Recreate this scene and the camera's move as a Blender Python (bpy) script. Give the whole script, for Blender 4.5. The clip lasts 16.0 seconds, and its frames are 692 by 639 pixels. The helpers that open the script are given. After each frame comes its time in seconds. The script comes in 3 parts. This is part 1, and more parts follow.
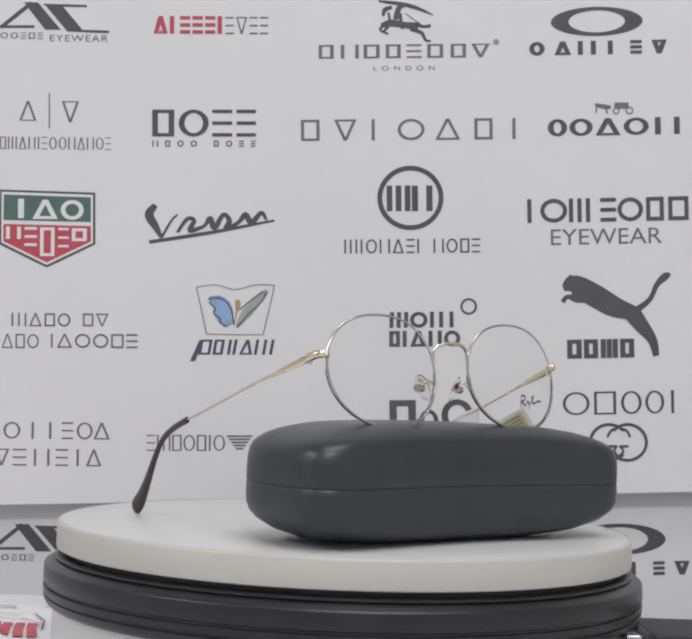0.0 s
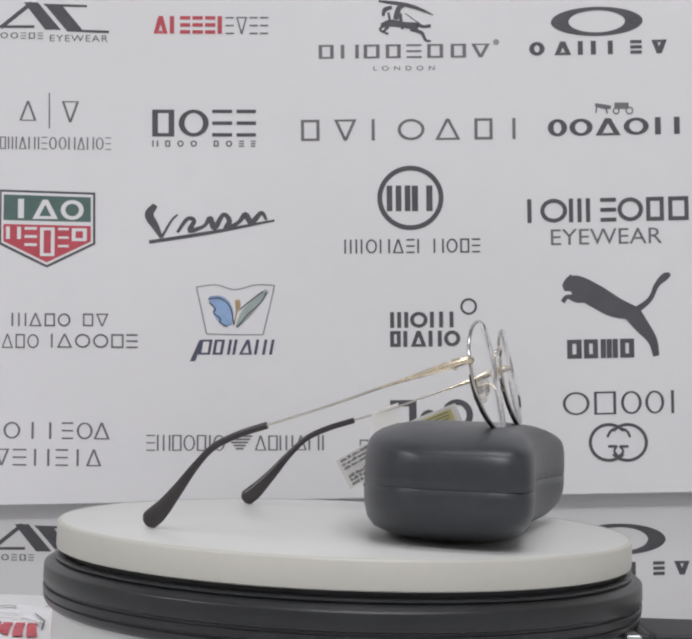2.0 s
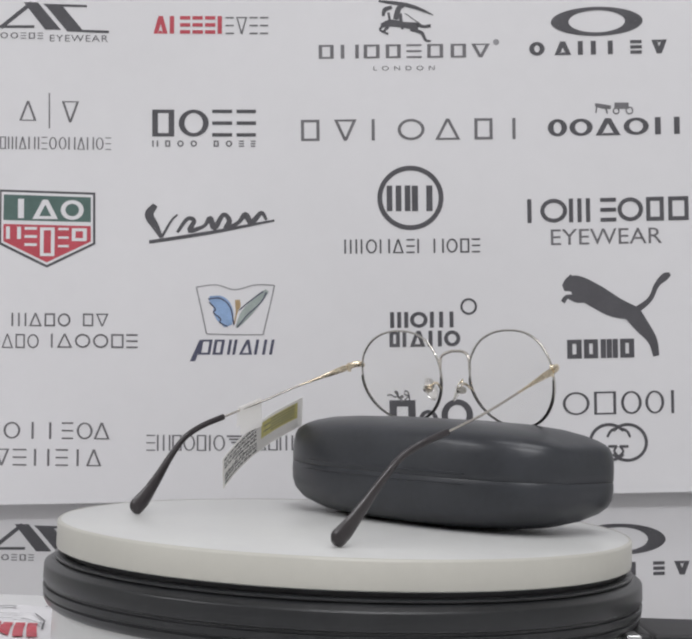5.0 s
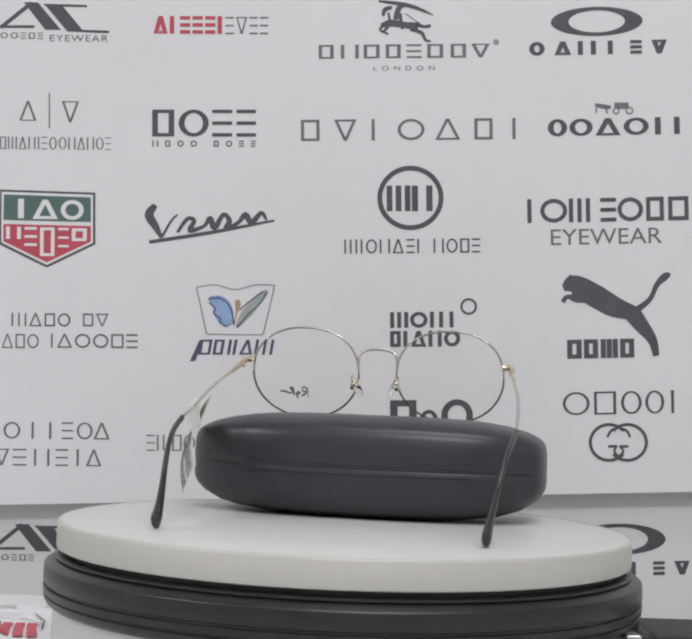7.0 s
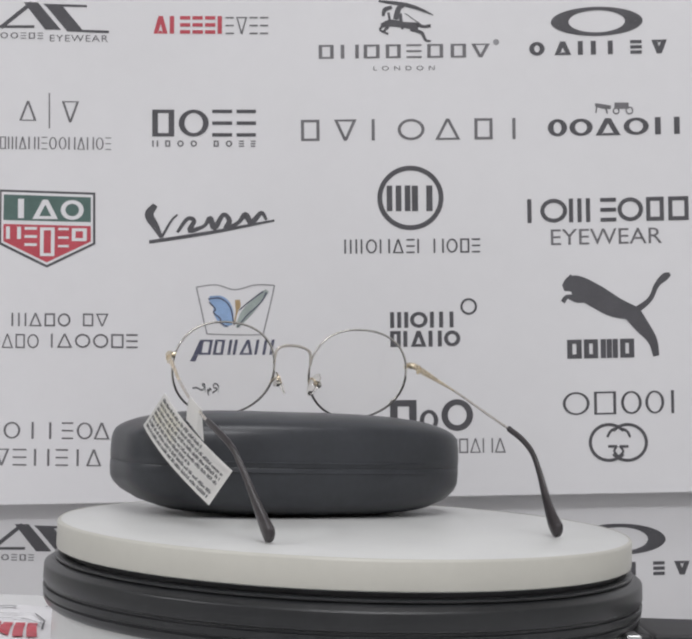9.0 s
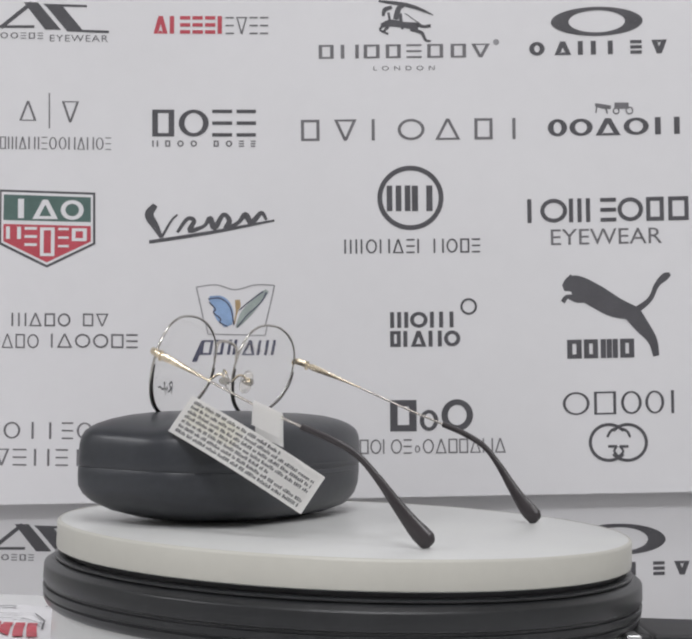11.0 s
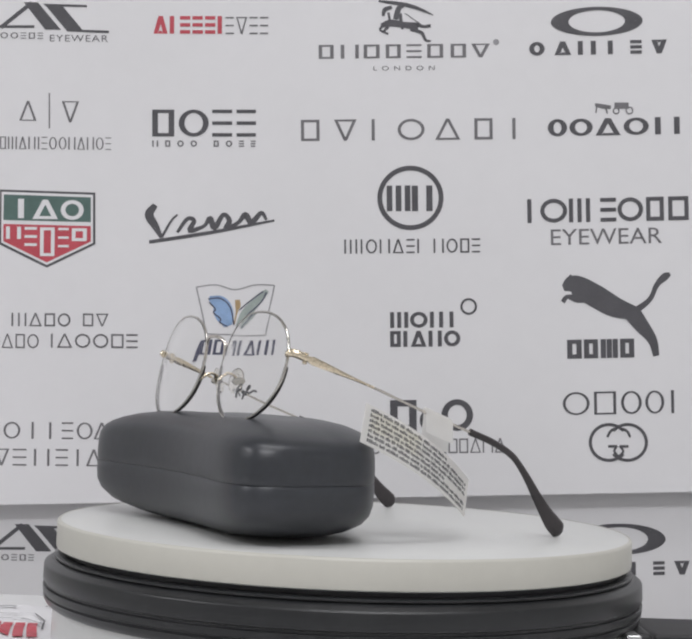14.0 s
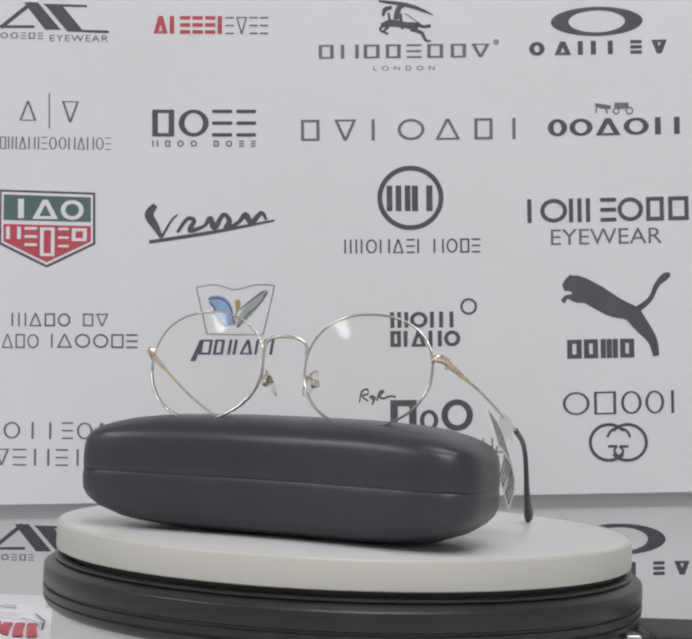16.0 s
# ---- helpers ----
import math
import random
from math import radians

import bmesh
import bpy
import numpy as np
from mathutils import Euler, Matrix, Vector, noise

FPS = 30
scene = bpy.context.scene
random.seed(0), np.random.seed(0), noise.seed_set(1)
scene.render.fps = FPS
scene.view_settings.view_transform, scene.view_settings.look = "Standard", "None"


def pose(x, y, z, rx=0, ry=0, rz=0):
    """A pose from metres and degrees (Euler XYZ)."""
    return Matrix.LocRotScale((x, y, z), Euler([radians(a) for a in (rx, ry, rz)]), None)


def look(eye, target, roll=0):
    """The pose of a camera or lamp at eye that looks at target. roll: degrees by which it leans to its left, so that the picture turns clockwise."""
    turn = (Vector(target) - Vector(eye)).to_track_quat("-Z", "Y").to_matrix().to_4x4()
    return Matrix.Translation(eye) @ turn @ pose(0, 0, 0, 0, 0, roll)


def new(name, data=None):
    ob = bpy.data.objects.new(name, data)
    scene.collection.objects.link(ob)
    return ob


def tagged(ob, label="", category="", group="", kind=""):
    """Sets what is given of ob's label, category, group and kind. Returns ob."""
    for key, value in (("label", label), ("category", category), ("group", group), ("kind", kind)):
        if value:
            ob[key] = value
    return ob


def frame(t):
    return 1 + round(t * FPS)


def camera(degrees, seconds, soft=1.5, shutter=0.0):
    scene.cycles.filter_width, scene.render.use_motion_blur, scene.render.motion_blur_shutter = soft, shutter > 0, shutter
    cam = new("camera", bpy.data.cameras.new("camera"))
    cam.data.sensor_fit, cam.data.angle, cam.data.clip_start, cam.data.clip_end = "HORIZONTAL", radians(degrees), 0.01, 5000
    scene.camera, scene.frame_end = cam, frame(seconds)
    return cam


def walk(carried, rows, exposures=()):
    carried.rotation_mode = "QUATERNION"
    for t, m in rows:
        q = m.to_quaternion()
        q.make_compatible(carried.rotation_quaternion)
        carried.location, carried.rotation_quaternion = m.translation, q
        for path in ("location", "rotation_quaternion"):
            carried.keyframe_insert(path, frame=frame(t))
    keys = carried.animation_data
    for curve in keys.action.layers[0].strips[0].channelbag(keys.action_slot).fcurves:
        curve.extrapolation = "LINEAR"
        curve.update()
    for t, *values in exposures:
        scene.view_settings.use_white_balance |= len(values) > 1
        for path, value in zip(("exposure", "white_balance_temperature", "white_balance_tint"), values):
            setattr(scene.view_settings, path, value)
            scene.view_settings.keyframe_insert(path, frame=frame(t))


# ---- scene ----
cam = camera(28.22, 16.0, soft=2.5)
EYE = Vector((0.0, -0.5946, 0.0579))
AHEAD = Vector((-0.00481, 0.99873, 0.05009))
CAM = look(EYE, EYE + AHEAD, 2.19)
walk(cam, [(0.0, CAM), (16.0, CAM)])

SPIN = 18.637          # degrees a second, anticlockwise from above
TABLE = -0.062         # table top; the platter's top is at 0
FLOOR = -0.80
CEIL = 1.85

# ---------------------------------------------------------------- light
world = bpy.data.worlds.new("world")
scene.world = world
world.use_nodes = True
world.node_tree.nodes["Background"].inputs[0].default_value = (0.9, 0.93, 1.0, 1)
world.node_tree.nodes["Background"].inputs[1].default_value = 0.3
scene.view_settings.exposure = 0.0


LAMP = (0.972, 0.970, 0.998)


def ceiling_lamp(x, y, sx, sy, watts, colour):
    d = bpy.data.lights.new("ceiling_tube_light", "AREA")
    d.shape, d.size, d.size_y, d.energy, d.color = "RECTANGLE", sx, sy, watts, colour
    ob = new("ceiling_tube_light", d)
    ob.matrix_world = look((x, y, CEIL - 0.06), (x, y, 0))
    return ob


ceiling_lamp(0.3, -0.45, 1.2, 0.35, 11.9, LAMP)
ceiling_lamp(0.3, -1.9, 1.4, 0.5, 36.5, LAMP)
ceiling_lamp(-2.3, -1.1, 0.3, 1.2, 31, LAMP)


# ---------------------------------------------------------------- materials
def material(name, colour, rough=0.5, metal=0.0, vary=0.08, grain=60.0, bump=0.0, bump_scale=400.0, coat=0.0, spec=0.5, second=None, stretch=(1, 1, 1)):
    m = bpy.data.materials.new(name)
    m.use_nodes = True
    nt = m.node_tree
    p = nt.nodes["Principled BSDF"]
    p.inputs["Metallic"].default_value = metal
    p.inputs["Specular IOR Level"].default_value = spec
    p.inputs["Coat Weight"].default_value = coat
    p.inputs["Coat Roughness"].default_value = 0.15
    tc = nt.nodes.new("ShaderNodeTexCoord")
    mp = nt.nodes.new("ShaderNodeMapping")
    mp.inputs["Scale"].default_value = stretch
    nt.links.new(tc.outputs["Object"], mp.inputs["Vector"])
    n1 = nt.nodes.new("ShaderNodeTexNoise")
    n1.inputs["Scale"].default_value, n1.inputs["Detail"].default_value = grain, 5
    n2 = nt.nodes.new("ShaderNodeTexNoise")
    n2.inputs["Scale"].default_value, n2.inputs["Detail"].default_value = grain * 9, 3
    nt.links.new(mp.outputs[0], n1.inputs["Vector"])
    nt.links.new(mp.outputs[0], n2.inputs["Vector"])
    add = nt.nodes.new("ShaderNodeMath")
    add.operation = "MULTIPLY_ADD"
    add.inputs[1].default_value = 0.35
    nt.links.new(n2.outputs[0], add.inputs[0])
    half = nt.nodes.new("ShaderNodeMath")
    half.operation = "MULTIPLY"
    half.inputs[1].default_value = 0.65
    nt.links.new(n1.outputs[0], half.inputs[0])
    nt.links.new(half.outputs[0], add.inputs[2])
    ramp = nt.nodes.new("ShaderNodeValToRGB")
    lo = second if second else tuple(c * (1 - vary) for c in colour)
    hi = tuple(min(1, c * (1 + vary)) for c in colour)
    ramp.color_ramp.elements[0].position, ramp.color_ramp.elements[1].position = 0.32, 0.68
    ramp.color_ramp.elements[0].color, ramp.color_ramp.elements[1].color = (*lo, 1), (*hi, 1)
    nt.links.new(add.outputs[0], ramp.inputs[0])
    nt.links.new(ramp.outputs[0], p.inputs["Base Color"])
    rr = nt.nodes.new("ShaderNodeMapRange")
    rr.inputs["To Min"].default_value, rr.inputs["To Max"].default_value = max(0, rough - 0.06), min(1, rough + 0.06)
    nt.links.new(add.outputs[0], rr.inputs["Value"])
    nt.links.new(rr.outputs[0], p.inputs["Roughness"])
    if bump:
        n3 = nt.nodes.new("ShaderNodeTexNoise")
        n3.inputs["Scale"].default_value, n3.inputs["Detail"].default_value = bump_scale, 4
        nt.links.new(mp.outputs[0], n3.inputs["Vector"])
        b = nt.nodes.new("ShaderNodeBump")
        b.inputs["Strength"].default_value, b.inputs["Distance"].default_value = bump, 0.001
        nt.links.new(n3.outputs[0], b.inputs["Height"])
        nt.links.new(b.outputs[0], p.inputs["Normal"])
    return m


PAPER = material("printed_board_white", (0.725, 0.719, 0.733), 0.55, vary=0.02, grain=9, bump=0.05, bump_scale=60)
INK = material("grey_black_ink", (0.085, 0.083, 0.092), 0.5, vary=0.15, grain=80)
INK_SOFT = material("thin_grey_ink", (0.16, 0.155, 0.165), 0.5, vary=0.15, grain=80)
INK_PALE = material("pale_grey_ink", (0.30, 0.295, 0.31), 0.5, vary=0.12, grain=80)
RED = material("red_ink", (0.50, 0.075, 0.10), 0.5, vary=0.12, grain=80)
GREEN = material("dark_green_ink", (0.09, 0.15, 0.135), 0.5, vary=0.12, grain=80)
NAVY = material("navy_ink", (0.075, 0.078, 0.125), 0.5, vary=0.15, grain=80)
BLUE = material("pale_blue_ink", (0.27, 0.40, 0.62), 0.5, vary=0.2, grain=120)
OLIVE = material("grey_green_ink", (0.34, 0.39, 0.37), 0.5, vary=0.2, grain=120)
TAN = material("tan_ink", (0.42, 0.30, 0.16), 0.5, vary=0.15, grain=120)
PLATTER = material("white_acrylic", (0.60, 0.606, 0.59), 0.36, vary=0.03, grain=25, bump=0.03, bump_scale=120, second=(0.57, 0.572, 0.565))
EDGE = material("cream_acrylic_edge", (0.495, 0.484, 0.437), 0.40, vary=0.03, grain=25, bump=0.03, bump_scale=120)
BASE = material("black_gloss_plastic", (0.0160, 0.0167, 0.0182), 0.34, vary=0.25, grain=40, bump=0.012, bump_scale=250, spec=0.46)
RUBBER = material("black_rubber", (0.011, 0.011, 0.012), 0.5, vary=0.2, grain=50)
LEATHER = material("black_leatherette", (0.0300, 0.0325, 0.0385), 0.36, vary=0.22, grain=35, bump=0.10, bump_scale=120)
SEAM = material("dark_seam", (0.008, 0.008, 0.009), 0.7, vary=0.2)
GOLD = material("pale_gold_metal", (0.78, 0.68, 0.52), 0.27, metal=1.0, vary=0.06, grain=200)
STEEL = material("polished_gunmetal_wire", (0.57, 0.55, 0.515), 0.2, metal=1.0, vary=0.1, grain=200)
WIRE = material("pale_metal_wire", (0.66, 0.62, 0.57), 0.25, metal=1.0, vary=0.06, grain=200)
DARK = material("dark_enamel", (0.03, 0.026, 0.025), 0.3, vary=0.2, grain=150)
SLEEVE = material("dark_brown_acetate", (0.035, 0.03, 0.032), 0.3, vary=0.2, grain=90)
TAGPAPER = material("white_tag_paper", (0.88, 0.87, 0.855), 0.5, vary=0.04, grain=60)


def let_light_through(m, share):
    nt = m.node_tree
    p, out = nt.nodes["Principled BSDF"], nt.nodes["Material Output"]
    t = nt.nodes.new("ShaderNodeBsdfTranslucent")
    t.inputs[0].default_value = (0.92, 0.91, 0.89, 1)
    mix = nt.nodes.new("ShaderNodeMixShader")
    mix.inputs[0].default_value = share
    nt.links.new(p.outputs[0], mix.inputs[1])
    nt.links.new(t.outputs[0], mix.inputs[2])
    nt.links.new(mix.outputs[0], out.inputs[0])


let_light_through(TAGPAPER, 0.6)
TAGINK = material("tag_print", (0.10, 0.10, 0.105), 0.6, vary=0.2, grain=300)
YELLOW = material("yellow_tag_panel", (0.68, 0.63, 0.27), 0.5, vary=0.12, grain=90)
TABLETOP = material("white_table_laminate", (0.70, 0.70, 0.70), 0.35, vary=0.04, grain=20)
WALL = material("white_wall_paint", (0.72, 0.72, 0.71), 0.7, vary=0.03, grain=6, bump=0.05, bump_scale=200)
DIMWALL = material("reflection_dimming_grey", (0.52, 0.515, 0.51), 0.7, vary=0.08, grain=4, bump=0.05, bump_scale=200)
FLOORM = material("grey_floor_tile", (0.32, 0.31, 0.30), 0.45, vary=0.1, grain=5)
SILVER = material("connector_metal", (0.6, 0.6, 0.6), 0.35, metal=1.0, vary=0.1)


def glass(name, tint, rough=0.0, ior=1.45):
    m = bpy.data.materials.new(name)
    m.use_nodes = True
    p = m.node_tree.nodes["Principled BSDF"]
    p.inputs["Base Color"].default_value = (*tint, 1)
    p.inputs["Transmission Weight"].default_value = 1.0
    p.inputs["Roughness"].default_value = rough
    p.inputs["IOR"].default_value = ior
    return m


LENS = glass("clear_demo_lens", (0.985, 0.985, 0.98), 0.02, 1.2)
SILICONE = glass("clear_silicone", (0.96, 0.94, 0.90), 0.08, 1.25)


# ---------------------------------------------------------------- mesh helpers
def part(name, bm, mat, parent=None, label="", smooth=False):
    me = bpy.data.meshes.new(name)
    bmesh.ops.recalc_face_normals(bm, faces=bm.faces[:])
    bm.to_mesh(me)
    bm.free()
    me.materials.append(mat)
    if smooth:
        me.shade_smooth()
        me.set_sharp_from_angle(angle=math.radians(50))
    ob = new(name, me)
    if parent:
        ob.parent = parent
    if label:
        tagged(ob, label)
    return ob


def box_into(bm, x0, x1, y0, y1, z0, z1, bevel=0.0):
    r = bmesh.ops.create_cube(bm, size=1)
    bmesh.ops.transform(bm, matrix=Matrix.Translation(((x0 + x1) / 2, (y0 + y1) / 2, (z0 + z1) / 2)) @ Matrix.Diagonal((x1 - x0, y1 - y0, z1 - z0, 1)), verts=r["verts"])
    if bevel:
        edges = list({e for v in r["verts"] for e in v.link_edges})
        bmesh.ops.bevel(bm, geom=edges, offset=bevel, segments=3, affect="EDGES", profile=0.5)


def lathe(profile, seg=160):
    bm = bmesh.new()
    rings = []
    for r, z in profile:
        if r < 1e-6:
            rings.append([bm.verts.new((0, 0, z))])
        else:
            rings.append([bm.verts.new((r * math.cos(2 * math.pi * i / seg), r * math.sin(2 * math.pi * i / seg), z)) for i in range(seg)])
    for a, b in zip(rings, rings[1:]):
        for i in range(seg):
            j = (i + 1) % seg
            if len(a) == 1:
                bm.faces.new((a[0], b[i], b[j]))
            elif len(b) == 1:
                bm.faces.new((a[i], a[j], b[0]))
            else:
                bm.faces.new((a[i], a[j], b[j], b[i]))
    return bm


def smooth_path(pts, n):
    """Catmull-Rom through pts, n steps a span."""
    p = [Vector(q) for q in pts]
    p = [2 * p[0] - p[1]] + p + [2 * p[-1] - p[-2]]
    out = []
    for i in range(1, len(p) - 2):
        for k in range(n):
            t = k / n
            out.append(0.5 * (2 * p[i] + (p[i + 1] - p[i - 1]) * t + (2 * p[i - 1] - 5 * p[i] + 4 * p[i + 1] - p[i + 2]) * t * t + (3 * p[i] - p[i - 1] - 3 * p[i + 1] + p[i + 2]) * t ** 3))
    out.append(p[-2])
    return out


def tube(pts, sizes, seg=10, closed=False, side=None, bm=None):
    """A swept oval: sizes are (half width along side, half height) at each point."""
    bm = bm or bmesh.new()
    pts = [Vector(p) for p in pts]
    n = len(pts)
    rings = []
    for i, p in enumerate(pts):
        a = pts[(i - 1) % n] if closed or i else p
        b = pts[(i + 1) % n] if closed or i < n - 1 else p
        d = (b - a).normalized()
        s = Vector(side) if side else (Vector((0, 0, 1)) if abs(d.z) < 0.9 else Vector((1, 0, 0)))
        s = (s - d * s.dot(d)).normalized()
        u = d.cross(s)
        w, h = sizes[i] if isinstance(sizes, list) else sizes
        rings.append([bm.verts.new(p + s * w * math.cos(2 * math.pi * k / seg) + u * h * math.sin(2 * math.pi * k / seg)) for k in range(seg)])
    pairs = list(zip(rings, rings[1:]))
    if closed:
        pairs.append((rings[-1], rings[0]))
    for a, b in pairs:
        for k in range(seg):
            bm.faces.new((a[k], a[(k + 1) % seg], b[(k + 1) % seg], b[k]))
    if not closed:
        bm.faces.new(rings[0][::-1])
        bm.faces.new(rings[-1])
    return bm


# ---------------------------------------------------------------- the room
def slab(name, x0, x1, y0, y1, z0, z1, mat, label):
    bm = bmesh.new()
    box_into(bm, x0, x1, y0, y1, z0, z1)
    return tagged(part(name, bm, mat), label, name.split("_")[0], kind="structure")


slab("floor", -3.2, 2.0, -3.0, 0.9, FLOOR - 0.1, FLOOR, FLOORM, "grey tiled floor under the table")
slab("ceiling", -3.2, 2.0, -3.0, 0.9, CEIL, CEIL + 0.1, WALL, "plain white painted ceiling of the shop")
slab("wall_north", -3.2, 2.0, 0.9, 1.0, FLOOR, CEIL, WALL, "plain white wall behind the printed boards")
# unseen wall, added in grey to dim reflections on the drum and case fronts
slab("wall_south", -3.2, 2.0, -3.1, -3.0, FLOOR, CEIL, DIMWALL, "unseen wall behind the camera, greyed to dim reflections")
slab("wall_west", -3.3, -3.2, -3.0, 0.9, FLOOR, CEIL, WALL, "plain white side wall")
slab("wall_east", 2.0, 2.1, -3.0, 0.9, FLOOR, CEIL, WALL, "plain white side wall")


def build_table():
    table = tagged(new("table"), "white laminate table under the turntable", "table")
    table.location = (0, -0.165, FLOOR)
    h = TABLE - FLOOR
    bm = bmesh.new()
    box_into(bm, -0.6, 0.6, -0.335, 0.335, h - 0.025, h, 0.002)
    part("tabletop", bm, TABLETOP, table)
    for sx in (-1, 1):
        for sy in (-1, 1):
            bm = bmesh.new()
            box_into(bm, sx * 0.55 - 0.02, sx * 0.55 + 0.02, sy * 0.29 - 0.02, sy * 0.29 + 0.02, 0, h - 0.025, 0.003)
            part("leg", bm, TABLETOP, table)
    return table


build_table()


# ---------------------------------------------------------------- printed boards
class Sheet:
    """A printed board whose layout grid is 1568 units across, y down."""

    def __init__(self, board, step):
        self.board, self.step = board, step

    def at(self, x, y, lift=0.00015):
        return Vector(((x - 784) * self.step, (723.5 - y) * self.step, lift))

    def put(self, name, polys, mat, label="", lift=0.00015):
        bm = bmesh.new()
        for i, poly in enumerate(polys):
            bm.faces.new([bm.verts.new(self.at(x, y, lift + 0.000003 * (i % 25))) for x, y in poly])
        ob = part(name, bm, mat, self.board, label)
        return ob


def tilt_of(x):
    return math.radians(0.7 - 2.1 * x / 1568)


def turned(poly, cx, cy, a):
    c, s = math.cos(a), math.sin(a)
    return [(cx + (x - cx) * c - (y - cy) * s, cy + (x - cx) * s + (y - cy) * c) for x, y in poly]


def rect(x0, y0, x1, y1):
    return [(x0, y0), (x1, y0), (x1, y1), (x0, y1)]


def stroke(pts, widths, n=6):
    """A ribbon in quads along a smooth line, with a width at each given point."""
    q = smooth_path([(x, y, w) for (x, y), w in zip(pts, widths)], n)
    edge = []
    for i, p in enumerate(q):
        d = (q[min(i + 1, len(q) - 1)] - q[max(i - 1, 0)]).to_2d().normalized()
        o = Vector((-d.y, d.x)) * p.z / 2
        edge.append(((p.x + o.x, p.y + o.y), (p.x - o.x, p.y - o.y)))
    return [[a[0], b[0], b[1], a[1]] for a, b in zip(edge, edge[1:])]


def ring(cx, cy, ax, ay, bx, by, a0=0, a1=360, n=48):
    out = []
    for i in range(n):
        t0, t1 = (math.radians(a0 + (a1 - a0) * k / n) for k in (i, i + 1))
        out.append([(cx + ax * math.cos(t0), cy + ay * math.sin(t0)), (cx + ax * math.cos(t1), cy + ay * math.sin(t1)),
                    (cx + bx * math.cos(t1), cy + by * math.sin(t1)), (cx + bx * math.cos(t0), cy + by * math.sin(t0))])
    return out


BAR_WIDTH = {"w": 1.25, "n": 1.0, "l": 0.62, "t": 0.85, "i": 0.34, " ": 0.45, "0": 1.08, "#": 0.88, "=": 0.80, "^": 1.08, "v": 1.08}


def bars(x0, x1, y0, y1, kinds, fill, lean=0.0, stem=0.27, cross=0.8, tilt=None):
    """Plain shapes in place of a row of print, as heavy as its strokes: upright pairs (n), threes (w), single bars (l, t, i),
    rings (0), hollow boxes (#), stacked bars (=), hollow triangles (^, v). cross: how thick the level strokes are."""
    gap = (1 - fill) / fill
    unit = (x1 - x0) / (sum(BAR_WIDTH[k] for k in kinds) + gap * (len(kinds) - 1))
    cx, cy, a = (x0 + x1) / 2, (y0 + y1) / 2, tilt_of((x0 + x1) / 2) if tilt is None else tilt
    out = []
    k = lean * (y1 - y0)
    x = x0

    def add(poly):
        out.append(turned([(px + k * (y1 - py) / (y1 - y0), py) for px, py in poly], cx, cy, a))

    for c in kinds:
        w = BAR_WIDTH[c] * unit
        thick = stem * unit
        level = min(thick * cross, (y1 - y0) * 0.24)
        if c in "wn":
            for p in (0, w - thick) if c == "n" else (0, (w - thick) / 2, w - thick):
                add(rect(x + p, y0, x + p + thick, y1))
        elif c == "l":
            add(rect(x, y0, x + thick, y1))
        elif c in "ti":
            p = x + (w - thick) / 2
            add(rect(p, y0, p + thick, y1))
        elif c == "0":
            for q in ring(x + w / 2, (y0 + y1) / 2, w / 2, (y1 - y0) / 2, w / 2 - thick, (y1 - y0) / 2 - level, n=28):
                add(q)
        elif c == "#":
            add(rect(x, y0, x + thick, y1))
            add(rect(x + w - thick, y0, x + w, y1))
            add(rect(x + thick, y0, x + w - thick, y0 + level))
            add(rect(x + thick, y1 - level, x + w - thick, y1))
        elif c == "=":
            for f in (0, 0.5, 1):
                y = y0 + (y1 - y0 - level) * f
                add(rect(x, y, x + w, y + level))
        elif c in "^v":
            top, low = (y0, y1) if c == "^" else (y1, y0)
            step = level if c == "^" else -level
            mid = x + w / 2
            add([(x, low), (x + thick, low), (mid + thick / 2, top), (mid - thick / 2, top)])
            add([(x + w, low), (x + w - thick, low), (mid - thick / 2, top), (mid + thick / 2, top)])
            add([(x + thick, low), (x + w - thick, low), (x + w - thick * 1.3, low - step * 0.8), (x + thick * 1.3, low - step * 0.8)])
        x += w + gap * unit
    return out


def spaced(spans, y0, y1, thick, cross=0.8, lean=0.0):
    """The same plain shapes with a given place for each: spans of (kind, x0, x1); thick: the width of an upright bar."""
    cx, cy = (spans[0][1] + spans[-1][2]) / 2, (y0 + y1) / 2
    out = []
    for c, a, b in spans:
        for q in bars(a, b, y0, y1, c, 1, lean, thick * BAR_WIDTH[c] / (b - a), cross, 0.0):
            out.append(turned(q, cx, cy, tilt_of(cx)))
    return out


def lettering(sheet, text, x0, x1, y0, y1, mat, spacing=1.0, label=""):
    c = bpy.data.curves.new("lettering", "FONT")
    c.body, c.space_character = text, spacing
    tmp = bpy.data.objects.new("tmp", c)
    scene.collection.objects.link(tmp)
    bpy.context.view_layer.update()
    me = bpy.data.meshes.new_from_object(tmp.evaluated_get(bpy.context.evaluated_depsgraph_get()))
    bpy.data.objects.remove(tmp)
    xs, ys = [v.co.x for v in me.vertices], [v.co.y for v in me.vertices]
    a, cx, cy = tilt_of((x0 + x1) / 2), (x0 + x1) / 2, (y0 + y1) / 2
    for v in me.vertices:
        x = x0 + (v.co.x - min(xs)) / (max(xs) - min(xs)) * (x1 - x0)
        y = y1 - (v.co.y - min(ys)) / (max(ys) - min(ys)) * (y1 - y0)
        (x, y), = turned([(x, y)], cx, cy, a)
        v.co = sheet.at(x, y)
    me.name = "lettering"
    me.materials.clear()
    me.materials.append(mat)
    ob = new("printed_lettering", me)
    ob.parent = sheet.board
    return tagged(ob, label or "grey printed lettering")


